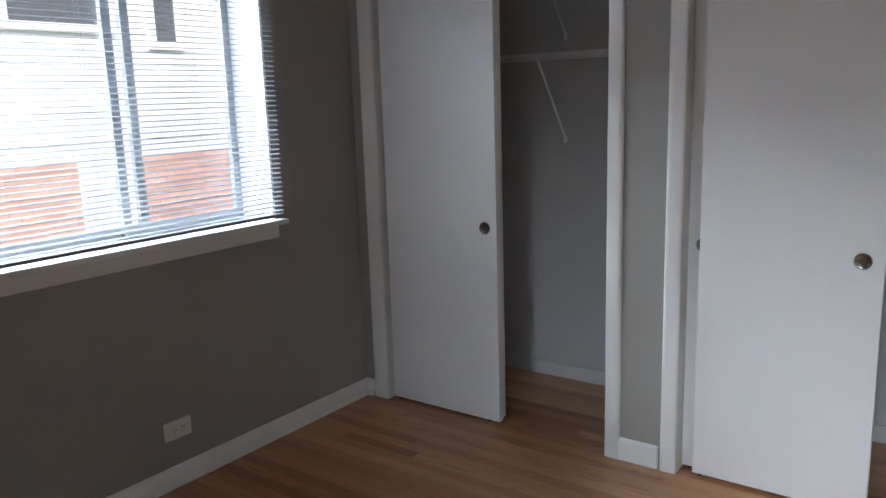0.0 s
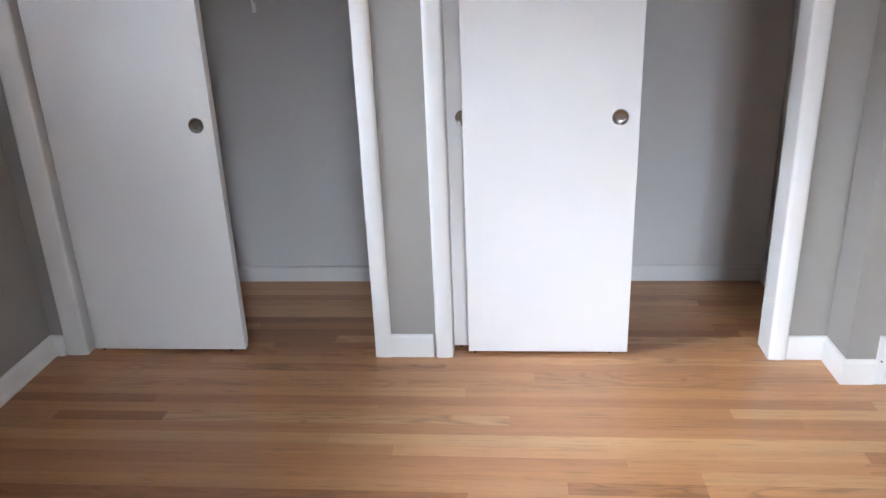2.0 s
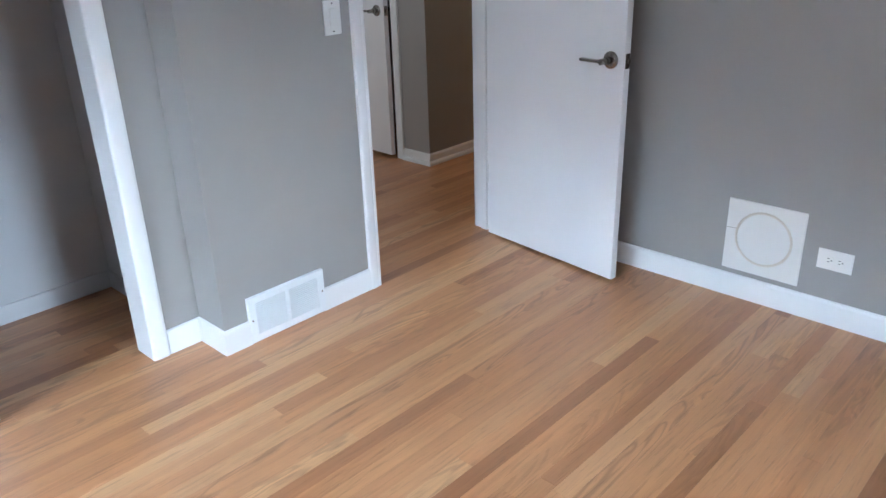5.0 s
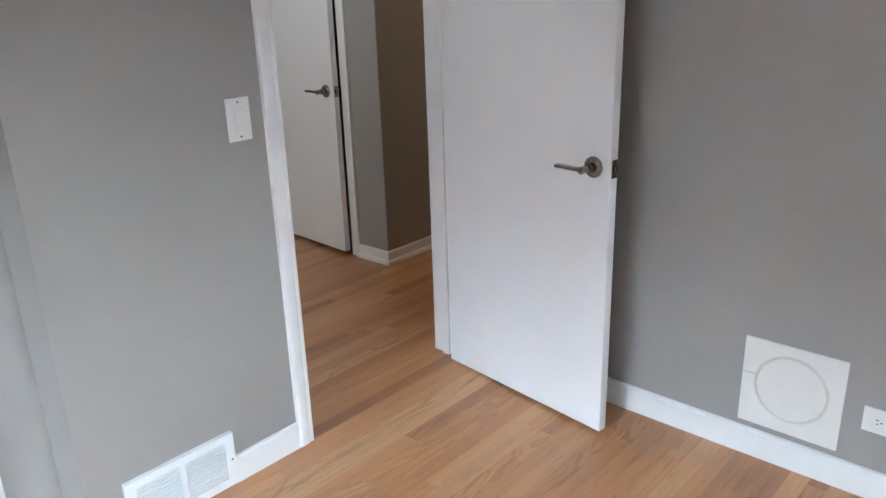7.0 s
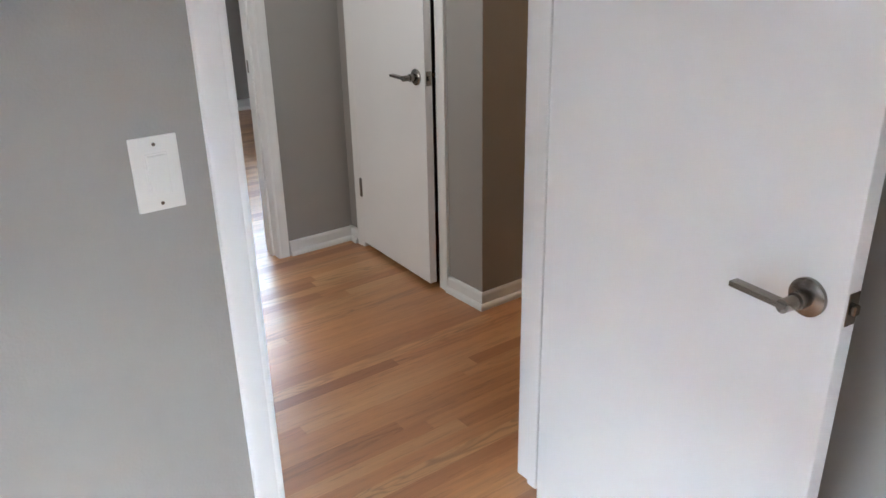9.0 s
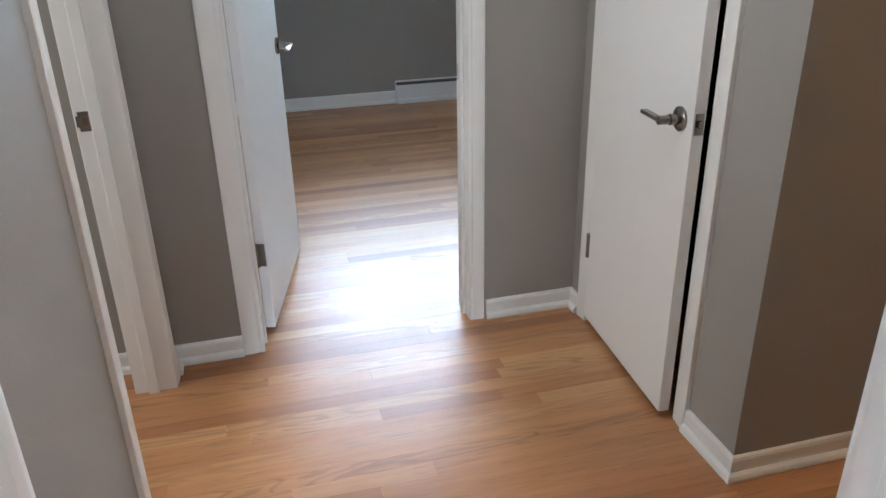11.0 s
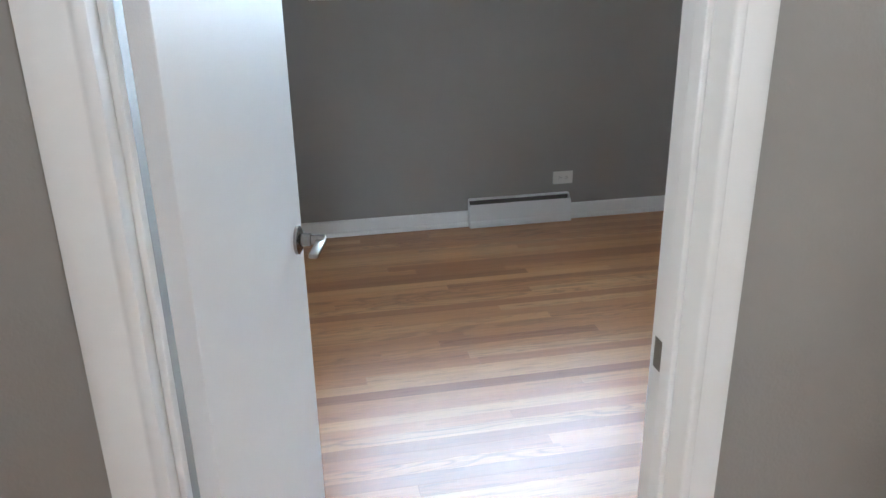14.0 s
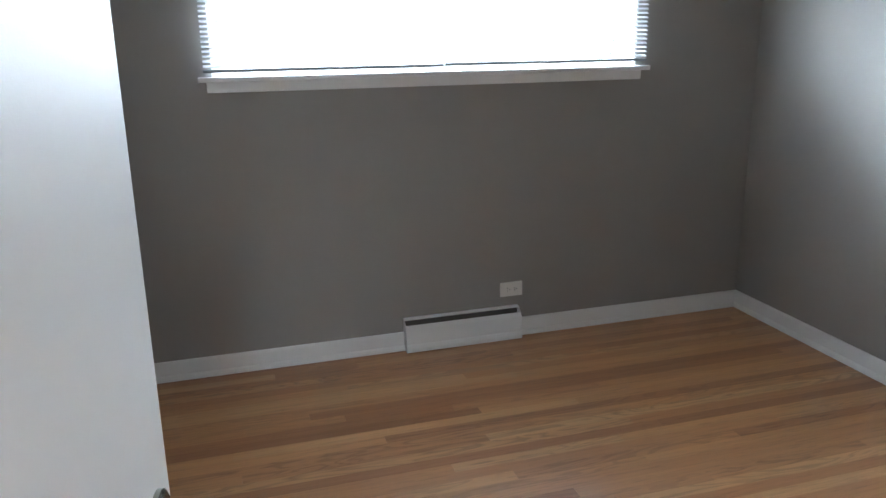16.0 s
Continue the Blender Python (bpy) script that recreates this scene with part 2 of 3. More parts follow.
wall("wall_closet_front", [(-2.375, -2.235, 2.90, 3.01, B, TOP), (-1.030, -0.750, 2.90, 3.01, B, TOP), (0.458, 0.652, 2.90, 3.01, B, TOP),
                           (-2.235, -1.030, 2.90, 3.01, HEAD + 0.012, TOP), (-0.750, 0.458, 2.90, 3.01, HEAD + 0.012, TOP)],
     "greige painted wall with two closet openings")
wall("wall_hall_south", [(0.652, 1.399, 2.725, 2.845, B, TOP), (2.198, 5.0, 2.725, 2.845, B, TOP), (1.399, 2.198, 2.725, 2.845, HEAD + 0.012, TOP),
                         (0.652, 0.80, 2.845, 3.63, B, TOP)],
     "greige painted wall with the bedroom doorway")
wall("wall_closet_back", [(-2.375, 0.80, 3.63, 3.73, B, TOP)], "pale painted closet back wall", CLOSET)
wall("wall_closet_side", [(0.640, 0.650, 3.012, 3.628, B, TOP), (-0.93, -0.83, 3.012, 3.628, B, TOP), (-2.373, -2.36, 3.012, 3.628, B, TOP)],
     "pale painted closet side walls", CLOSET)
bm = bmesh.new()
for x0, x1 in ((-2.36, -0.93), (-0.83, 0.640)):
    box(bm, x0, x1, 3.012, 3.024, HEAD + 0.05, TOP)
    box(bm, x0, x1, 3.026, 3.626, TOP - 0.008, TOP - 0.003)
structure("wall_closet_lining", bm, CLOSET, "pale painted lining over the closet openings", "wall")
wall("wall_hall_west", [(1.146, 1.265, 2.845, 3.868, B, TOP), (1.146, 1.265, 4.642, 4.785, B, TOP), (1.146, 1.265, 3.868, 4.642, HEAD + 0.012, TOP),
                        (-1.0, -0.9, 3.73, 4.91, B, TOP), (-0.9, 1.146, 3.73, 3.83, B, TOP)],
     "greige painted hall wall with a narrow doorway")
wall("wall_hall_north", [(-0.9, 1.560, 4.785, 4.91, B, TOP), (2.349, 2.85, 4.785, 4.91, B, TOP), (1.560, 2.349, 4.785, 4.91, HEAD + 0.012, TOP)],
     "greige painted hall wall with a bedroom doorway")
# hall cupboard wall, a little out of square
HALL = pose(2.779, 3.744, 0, 0, 0, 1.2)
bm = bmesh.new()
for p in ((0, 0.11, 0.003, 0.268, B, TOP), (0, 0.11, 0.914, 1.06, B, TOP), (0, 0.11, 0.268, 0.914, HEAD + 0.012, TOP)):
    box(bm, *p)
structure("wall_hall_east", bm, WALL, "greige painted hall wall with a narrow cupboard door", "wall").matrix_basis = HALL
wall("wall_hall_recess", [(2.7785, 5.0, 3.744, 3.7465, B, TOP), (2.892, 5.0, 3.747, 3.86, B, TOP)], "greige painted hall wall in warm lamp light")
wall("wall_cupboard", [(3.45, 3.55, 3.86, 4.9, B, TOP), (2.85, 3.45, 4.82, 4.91, B, TOP)], "dark cupboard inner wall")
wall("wall_hall_end", [(5.0, 5.1, 2.725, 3.86, B, TOP)], "greige painted wall at the end of the hall")
wall("wall_north_bedroom", [(1.33, 1.93, 8.135, 8.285, B, TOP), (4.01, 4.90, 8.135, 8.285, B, TOP), (1.93, 4.01, 8.135, 8.285, B, 1.36),
                            (1.93, 4.01, 8.135, 8.285, 2.12, TOP)], "greige painted bedroom wall under a high window")
EASTB = pose(4.748, 8.133, 0, 0, 0, -1.4)
bm = one_box(0, 0.14, -3.22, 0, B, TOP)
structure("wall_east_bedroom", bm, WALL, "greige painted bedroom wall catching window light", "wall").matrix_basis = EASTB
wall("wall_west_bedroom", [(1.33, 1.455, 4.91, 8.135, B, TOP)], "greige painted bedroom wall behind the door")
wall("wall_south_bedroom", [(2.85, 4.90, 4.82, 4.91, B, TOP)], "greige painted bedroom wall")

# ---- baseboards ----
SKIRT = [(0, 0), (0.026, 0), (0.0265, 0.010), (0.0235, 0.019), (0.017, 0.0245), (0.0125, 0.0255), (0.0125, 0.082), (0.009, 0.091), (0.004, 0.094), (0, 0.094)]


FLATSKIRT = [(0, 0), (0.0135, 0), (0.0135, 0.083), (0.010, 0.092), (0.004, 0.095), (0, 0.095)]
PLAINSKIRT = [(0, 0), (0.011, 0), (0.011, 0.068), (0.008, 0.076), (0, 0.076)]
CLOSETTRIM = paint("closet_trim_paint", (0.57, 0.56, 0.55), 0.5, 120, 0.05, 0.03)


def skirt(p, q, out, m=None, label="white painted wood baseboard with shoe moulding", plain=False, flat=False, mitre=(0, 0), top=0.094):
    bm = bmesh.new()
    drop = 0.094 - top
    sweep(bm, PLAINSKIRT if plain else FLATSKIRT if flat else [(d, h - drop if h > 0.03 else h) for d, h in SKIRT], (*p, 0.0), (*q, 0.0), (*out, 0), mitre=mitre)
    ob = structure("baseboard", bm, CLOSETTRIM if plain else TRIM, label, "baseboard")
    if m is not None:
        ob.matrix_basis = m
    return ob


skirt((-2.375, -2.2), (-2.375, 2.90), (1, 0), top=0.083)
skirt((-2.375, 2.90), (-2.314, 2.90), (0, -1), top=0.083)
skirt((-0.981, 2.90), (-0.814, 2.90), (0, -1), label="white painted flat wood baseboard", flat=True)
skirt((0.512, 2.90), (0.652, 2.90), (0, -1), label="white painted flat wood baseboard", flat=True)
skirt((0.652, 2.90), (0.652, 2.725), (-1, 0), label="white painted flat wood baseboard", flat=True, mitre=(0, 1))
skirt((0.652, 2.725), (0.752, 2.725), (0, -1), label="white painted flat wood baseboard", flat=True, mitre=(1, 0))
skirt((1.102, 2.725), (1.353, 2.725), (0, -1), label="white painted flat wood baseboard", flat=True)
skirt((2.272, -2.2), (2.272, 2.725), (-1, 0), label="white painted flat wood baseboard", flat=True)
skirt((-2.37, -2.2), (2.27, -2.2), (0, 1))
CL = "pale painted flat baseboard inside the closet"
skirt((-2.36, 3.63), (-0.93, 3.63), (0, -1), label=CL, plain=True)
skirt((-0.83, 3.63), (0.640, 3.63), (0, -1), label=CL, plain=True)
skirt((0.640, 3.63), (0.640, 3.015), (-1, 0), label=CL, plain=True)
skirt((1.265, 4.785), (1.498, 4.785), (0, -1), top=0.074)
skirt((1.265, 4.702), (1.265, 4.785), (1, 0), top=0.074)
skirt((0.90, 4.785), (1.146, 4.785), (0, -1), top=0.074)
skirt((1.265, 2.845), (1.265, 3.80), (1, 0), top=0.074)
skirt((2.401, 4.785), (2.757, 4.785), (0, -1), top=0.074)
skirt((0, 0.966), (0, 1.04), (-1, 0), HALL, top=0.074)
skirt((0, 0), (0, 0.218), (-1, 0), HALL, mitre=(1, 0), top=0.074)
skirt((2.779, 3.744), (5.0, 3.744), (0, -1), mitre=(1, 0), top=0.074)
skirt((2.25, 2.845), (5.0, 2.845), (0, 1), top=0.074)
skirt((1.455, 8.135), (2.752, 8.135), (0, -1))
skirt((3.377, 8.135), (4.75, 8.135), (0, -1))
skirt((0, -3.2), (0, 0), (-1, 0), EASTB)
skirt((1.455, 4.91), (1.455, 8.135), (1, 0))
skirt((2.40, 4.91), (4.65, 4.91), (0, 1))

# ---- casings and jambs ----


CASE = [(0, 0), (0.0095, 0), (0.0120, 0.003), (0.0126, 0.013), (0.0110, 0.0155), (0.0118, 0.018), (0.0150, 0.034), (0.0160, 0.050), (0.0160, 0.059), (0.0135, 0.0655), (0, 0.066)]


def upright(name, m, width=0.066, mirror=False, height=HEAD + 0.07, label="white painted wood door casing", plain=False):
    """A casing board: local x across (from the opening outwards), -y out of the wall, z up."""
    k = width / 0.066
    if plain:
        prof = [(0, 0), (0.009, 0), (0.0125, 0.002), (0.0145, 0.006), (0.0165, 0.020), (0.0180, 0.038), (0.0180, 0.050), (0.0160, 0.059), (0.0115, 0.0645), (0.005, 0.066), (0, 0.066)]
    else:
        prof = CASE
    bm = bmesh.new()
    s = -1 if mirror else 1
    sweep(bm, [(d, h * k) for d, h in prof], (0, 0, B), (0, 0, height), (0, -1, 0), (s, 0, 0))
    ob = structure(name, bm, TRIM, label, "trim")
    for f in ob.data.polygons:
        f.use_smooth = True
    ob.data.set_sharp_from_angle(angle=radians(48))
    ob.matrix_basis = m
    return ob


def lintel(m, length, width=0.066):
    bm = bmesh.new()
    sweep(bm, [(d, h * width / 0.066) for d, h in CASE], (0, 0, HEAD + 0.004), (length, 0, HEAD + 0.004), (0, -1, 0), (0, 0, 1))
    ob = structure("trim", bm, TRIM, "white painted wood head casing", "trim")
    ob.matrix_basis = m
    return ob


def doorway_trim(m, a, b, width=0.066, plain=False, right=None):
    """Casings at both sides of an opening from a to b along local x."""
    upright("trim", m @ pose(a, 0, 0), width, True, HEAD, plain=plain)
    right = right or width
    upright("trim", m @ pose(b, 0, 0), right, False, HEAD, plain=plain)
    lintel(m @ pose(a - width, 0, 0), b - a + width + right, width)


def jamb(m, a, b, depth, stop=None, t=0.014):
    """The lining of an opening from a to b along local x, going depth back along y, with door stops."""
    for x0, x1 in ((a - t + 0.002, a + 0.0), (b, b + t - 0.002)):
        bm = one_box(x0, x1, -0.002, depth + 0.002, B, HEAD, 0.0015)
        structure("trim", bm, TRIM, "white painted door jamb", "trim").matrix_basis = m
    bm = one_box(a - t + 0.002, b + t - 0.002, -0.002, depth + 0.002, HEAD, HEAD + t - 0.002, 0.0015)
    structure("trim", bm, TRIM, "white painted head jamb", "trim").matrix_basis = m
    if stop is not None:
        for x0, x1 in ((a, a + 0.011), (b - 0.011, b)):
            bm = one_box(x0, x1, stop, stop + 0.035, B, HEAD, 0.003, 2)
            structure("trim", bm, TRIM, "white painted door stop strip", "trim").matrix_basis = m


# closets
C = pose(0, 2.90, 0)
upright("trim", C @ pose(-2.223, 0, 0), 0.090, True, HEAD, plain=True)
upright("trim", C @ pose(-1.042, 0, 0), 0.064, False, HEAD, plain=True)
lintel(C @ pose(-2.313, 0, 0), 1.335, 0.064)
doorway_trim(C, -0.738, 0.446, 0.066, True)
jamb(C, -2.223, -1.042, 0.11)
jamb(C, -0.738, 0.446, 0.11)
# first bedroom doorway, both faces
D1 = pose(0, 2.725, 0)
doorway_trim(D1, 1.411, 2.186, 0.060)
jamb(D1, 1.411, 2.186, 0.12, 0.042)
doorway_trim(pose(0, 2.845, 0, 0, 0, 180), -2.186, -1.411, 0.060)
# second bedroom doorway
D2 = pose(0, 4.785, 0)
doorway_trim(D2, 1.572, 2.337, 0.074, right=0.056)
jamb(D2, 1.572, 2.337, 0.125, 0.045)
doorway_trim(pose(0, 4.91, 0, 0, 0, 180), -2.337, -1.572, 0.066)
# narrow hall doorway
D3 = pose(1.265, 0, 0, 0, 0, 90)
doorway_trim(D3, 3.880, 4.630, 0.070)
jamb(D3, 3.880, 4.630, 0.12, 0.045)
upright("trim", pose(0.90, 4.785, 0), 0.07, True, HEAD)
# hall cupboard
D4 = HALL @ pose(0, 0, 0, 0, 0, -90)
doorway_trim(D4, -0.902, -0.280, 0.060)
jamb(D4, -0.902, -0.280, 0.11, 0.05)

# ---- doors and hardware ----


def lever_handle(parent, m, flip=1):
    """A round rose with a straight lever; local -y is out of the door, the lever runs along local x times flip."""
    bm = bmesh.new()
    rod(bm, (0, 0, 0), (0, -0.007, 0), 0.033, 32)
    rod(bm, (0, -0.007, 0), (0, -0.011, 0), 0.033, 32, 0.027)
    part("rose", bm, NICKEL, parent, "round satin nickel rose", m, True)
    bm = bmesh.new()
    rod(bm, (0, -0.009, 0), (0, -0.034, 0), 0.0150, 24)
    rod(bm, (0, -0.034, 0), (0, -0.066, 0), 0.0118, 24)
    part("neck", bm, NICKEL, parent, "satin nickel spindle neck", m, True)
    bm = bmesh.new()
    box(bm, min(0, flip * 0.103) - (0.011 if flip > 0 else 0), max(0, flip * 0.103) + (0.011 if flip < 0 else 0), -0.0680, -0.0470, -0.0052, 0.0052, 0.0024, 3)
    part("lever", bm, NICKEL, parent, "satin nickel lever", m, True)


def hinge(parent, m):
    bm = bmesh.new()
    box(bm, -0.001, 0.032, -0.0015, 0.0015, -0.044, 0.044, 0.0006)
    rod(bm, (0, -0.004, -0.045), (0, -0.004, 0.045), 0.0090, 14)
    rod(bm, (0, -0.004, 0.045), (0, -0.004, 0.049), 0.0062, 12, 0.003)
    for z in (-0.03, 0.0, 0.03):
        rod(bm, (0.018, 0.0016, z), (0.018, 0.0026, z), 0.004, 10)
    return part("hinge", bm, HINGE, parent, "satin nickel butt hinge", m, True)


def latch_plate(parent, m):
    bm = bmesh.new()
    box(bm, -0.0125, 0.0125, -0.0016, 0.0008, -0.0285, 0.0285, 0.0007)
    box(bm, -0.007, 0.007, -0.010, -0.001, -0.009, 0.009, 0.002)
    return part("latch_plate", bm, NICKEL, parent, "satin nickel latch plate", m, True)


def swing_door(name, pivot, width, label, hand, bottom=0.014, hinges=(0.318, 1.76), z=0.93):
    """A flush leaf. Local x runs from the hinge to the latch; hand 1: the leaf lies on +y of the pivot line, -1: on -y."""
    d = group(name, pivot, label, "door", kind="structure")
    t = 0.035
    y0, y1 = (0, t) if hand > 0 else (-t, 0)
    part("leaf", one_box(0.003, width, y0, y1, bottom, HEAD - 0.004, 0.0022, 2), DOOR, d)
    u = width - 0.062
    lever_handle(d, pose(u, y0, z), -1)
    lever_handle(d, pose(u, y1, z, 0, 0, 180), 1)
    latch_plate(d, pose(width + 0.0012, (y0 + y1) / 2, z, 0, 0, 90))
    for h in hinges:
        # knuckle on the pivot line, leaf on the hinge edge
        hinge(d, pose(0.0005, 0, h, 0, 0, 90 if hand > 0 else -90))
    return d


swing_door("door_1", pose(2.170, 2.719, 0, 0, 0, 263.6), 0.754, "white flush bedroom door standing wide open", -1)
swing_door("door_2", pose(1.583, 4.909, 0, 0, 0, 77.1), 0.712, "white flush bedroom door standing open into the room", -1, 0.018, z=0.937)
swing_door("door_3", HALL @ pose(-0.016, 0.899, 0, 0, 0, -94.0), 0.614, "white flush cupboard door slightly ajar in the hall", 1, 0.028)


STRIKE = paint("worn_strike_metal", (0.25, 0.23, 0.205), 0.42, 400, 0.04, 0.12)
STRIKE.node_tree.nodes["Principled BSDF"].inputs["Metallic"].default_value = 1.0


def strike(m, name="strike_plate"):
    e = group(name, m, "satin nickel strike plate let into a white jamb", "strike plate")
    bm = bmesh.new()
    box(bm, -0.019, 0.017, -0.0018, 0.0002, -0.0285, 0.0285, 0.0007)
    box(bm, -0.026, -0.018, -0.0018, 0.004, -0.016, 0.016, 0.001)
    part("plate", bm, STRIKE, e)
    part("hole", one_box(-0.009, 0.006, -0.0024, -0.0015, -0.012, 0.012, 0.0004), BRASS, e, "dark latch hole")
    return e


strike(pose(1.173, 4.630, 0.920))
strike(pose(2.337, 4.892, 0.917, 0, 0, 90))
strike(pose(1.411, 2.742, 0.92, 0, 0, -90))


def sliding_door(x0, x1, y0, pull_x, label):
    d = group("sliding_door", pose(x0, y0, 0), label, "closet door", "sliding closet doors")
    part("panel", one_box(0, x1 - x0, 0, 0.034, 0.014, HEAD - 0.012, 0.002, 2), DOOR, d)
    u = pull_x - x0
    bm = bmesh.new()
    ring_r, cup_r = 0.0285, 0.022
    outer = bmesh.ops.create_circle(bm, cap_ends=False, segments=36, radius=ring_r, matrix=pose(u, -0.0005, 0.923, 90))["verts"]
    lip = bmesh.ops.create_circle(bm, cap_ends=False, segments=36, radius=(ring_r + cup_r) / 2, matrix=pose(u, -0.0048, 0.923, 90))["verts"]
    inner = bmesh.ops.create_circle(bm, cap_ends=False, segments=36, radius=cup_r, matrix=pose(u, -0.0040, 0.923, 90))["verts"]
    for a, b in ((outer, lip), (lip, inner)):
        for i in range(36):
            bm.faces.new((a[i], a[(i + 1) % 36], b[(i + 1) % 36], b[i]))
    bmesh.ops.recalc_face_normals(bm, faces=bm.faces)
    part("pull_ring", bm, NICKEL, d, "satin nickel finger pull rim", smooth=True)
    bm = bmesh.new()
    rings_c = []
    for q, dy in ((cup_r + 0.0005, -0.0040), (cup_r * 0.86, -0.0016), (cup_r * 0.6, -0.0007), (0.002, -0.0005)):
        rings_c.append(bmesh.ops.create_circle(bm, cap_ends=False, segments=36, radius=q, matrix=pose(u, dy, 0.923, 90))["verts"])
    for a, b in zip(rings_c, rings_c[1:]):
        for i in range(36):
            bm.faces.new((a[i], a[(i + 1) % 36], b[(i + 1) % 36], b[i]))
    bm.faces.new(rings_c[-1])
    bmesh.ops.recalc_face_normals(bm, faces=bm.faces)
    part("pull_cup", bm, NICKEL, d, "round recessed finger pull")
    bm = bmesh.new()
    for gx in (0.02, x1 - x0 - 0.07):
        box(bm, gx, gx + 0.012, 0.012, 0.026, 0.0, 0.02, 0.001)
    part("floor_guide", bm, NICKEL, d, "small metal floor guide")
    return d


sliding_door(-2.202, -1.575, 2.914, -1.636, "white flush sliding closet door with round finger pull")
sliding_door(-2.210, -1.588, 2.958, -1.64, "white flush sliding closet door behind another")
sliding_door(-0.679, -0.070, 2.912, -0.136, "white flush sliding closet door with round finger pull")
sliding_door(-0.7365, -0.095, 2.958, -0.678, "white flush rear sliding closet door")

# ---- wall fittings ----


def outlet(m, label):
    """A wide duplex socket; local x along the wall, -y out of it."""
    e = group("electrical_outlet", m, label, "outlet", "wall sockets")
    part("cover_plate", one_box(-0.062, 0.062, -0.0065, 0, -0.039, 0.039, 0.003, 2), PLASTIC, e)
    for s in (-1, 1):
        bm = bmesh.new()
        rod(bm, (s * 0.0195, -0.0058, 0), (s * 0.0195, -0.0085, 0), 0.0168, 24)
        sock = part("socket", bm, PLASTIC, e, "white socket face", smooth=True)
        bm = bmesh.new()
        box(bm, s * 0.0195 - 0.007, s * 0.0195 + 0.001, -0.0090, -0.0084, 0.005, 0.0072)
        box(bm, s * 0.0195 - 0.006, s * 0.0195 + 0.001, -0.0090, -0.0084, -0.0072, -0.005)
        rod(bm, (s * 0.0195 + 0.008, -0.0084, 0), (s * 0.0195 + 0.008, -0.0090, 0), 0.0026, 10)
        part("slots", bm, DARK, sock, "dark socket slots")
    bm = bmesh.new()
    rod(bm, (0, -0.0062, 0), (0, -0.0078, 0), 0.0032, 12)
    part("screw", bm, PLASTIC, e)
    return e


outlet(pose(-2.375, 1.765, 0.232, 0, 0, 90), "white horizontal duplex outlet on the greige wall")
outlet(pose(3.338, 8.135, 0.258), "white horizontal duplex outlet above the register")
outlet(pose(2.272, 1.176, 0.256, 0, 0, -90), "white horizontal duplex outlet beside the round cover")

sw = group("light_switch", pose(1.2655, 2.725, 1.131), "white paddle light switch beside the doorway", "light switch")
part("cover_plate", one_box(-0.0385, 0.0385, -0.0065, 0, -0.0615, 0.0615, 0.003, 2), PLASTIC, sw)
part("rim", one_box(-0.0185, 0.0185, -0.0085, -0.006, -0.035, 0.035, 0.001), PLASTIC, sw)
part("paddle", one_box(-0.0155, 0.0155, -0.0135, -0.006, -0.0315, 0.0315, 0.0015, 2), PLASTIC, sw)
for z in (-0.049, 0.049):
    bm = bmesh.new()
    rod(bm, (0, -0.0062, z), (0, -0.0078, z), 0.003, 12)
    part("screw", bm, NICKEL, sw)

# wall register
reg = group("wall_register", pose(0.752, 2.725, 0.004), "white metal wall register set in the baseboard", "vent")
RW, RH = 0.350, 0.183
bm = bmesh.new()
for a in ((0, RW, -0.016, 0, 0, 0.030), (0, RW, -0.016, 0, RH - 0.026, RH), (0, 0.030, -0.016, 0, 0.0302, RH - 0.0262), (RW - 0.030, RW, -0.016, 0, 0.0302, RH - 0.0262),
          (RW / 2 - 0.009, RW / 2 + 0.009, -0.0155, 0, 0.0302, RH - 0.0262)):
    box(bm, *a)
part("frame", bm, ENAMEL, reg)
# grey sheet paints the shade seen between the slats
part("backing", one_box(0.02, RW - 0.02, -0.003, 0, 0.02, RH - 0.02), SHADEGREY, reg, "duct backing with its shade painted grey")
slat_me = None
for c in (0.030, RW / 2 + 0.009):
    for i in range(15):
        if slat_me is None:
            sb = bmesh.new()
            sweep(sb, [(0.0060, 0.0014), (0.0138, 0.0), (0.0146, 0.0010), (0.0146, 0.0036), (0.0138, 0.0046), (0.0060, 0.0058)], (0, 0, 0), (RW / 2 - 0.039, 0, 0), (0, -1, 0))
            slat_me = mesh_of("slat", sb, ENAMEL)
        s = new("slat", slat_me)
        s.parent, s.location = reg, (c, 0, 0.0325 + i * 0.0083)
for x in (0.012, RW - 0.012):
    bm = bmesh.new()
    rod(bm, (x, -0.0158, RH / 2), (x, -0.0175, RH / 2), 0.0035, 12)
    part("screw", bm, BRASS, reg)

# round cover on the east wall
cov = group("access_cover", pose(2.272, 1.4425, 0.2645, 0, 0, -90), "square cream plastic access cover with a round disc", "access panel")
part("plate", one_box(-0.150, 0.150, -0.008, 0.002, -0.148, 0.148, 0.004, 2), PLASTIC, cov)
bm = bmesh.new()
box(bm, -0.146, -0.110, -0.0086, -0.0079, 0.0262, 0.0272)
part("crack", bm, BRASS, cov, "thin brown hairline crack")
bm = bmesh.new()
for r0, r1, y0, y1 in ((0.112, 0.1085, -0.0078, -0.0125), (0.1085, 0.1045, -0.0125, -0.0125), (0.1045, 0.102, -0.0125, -0.0085)):
    a = bmesh.ops.create_circle(bm, cap_ends=False, segments=64, radius=r0, matrix=pose(0, y0, 0.005, 90))["verts"]
    b = bmesh.ops.create_circle(bm, cap_ends=False, segments=64, radius=r1, matrix=pose(0, y1, 0.005, 90))["verts"]
    for i in range(64):
        bm.faces.new((a[i], a[(i + 1) % 64], b[(i + 1) % 64], b[i]))
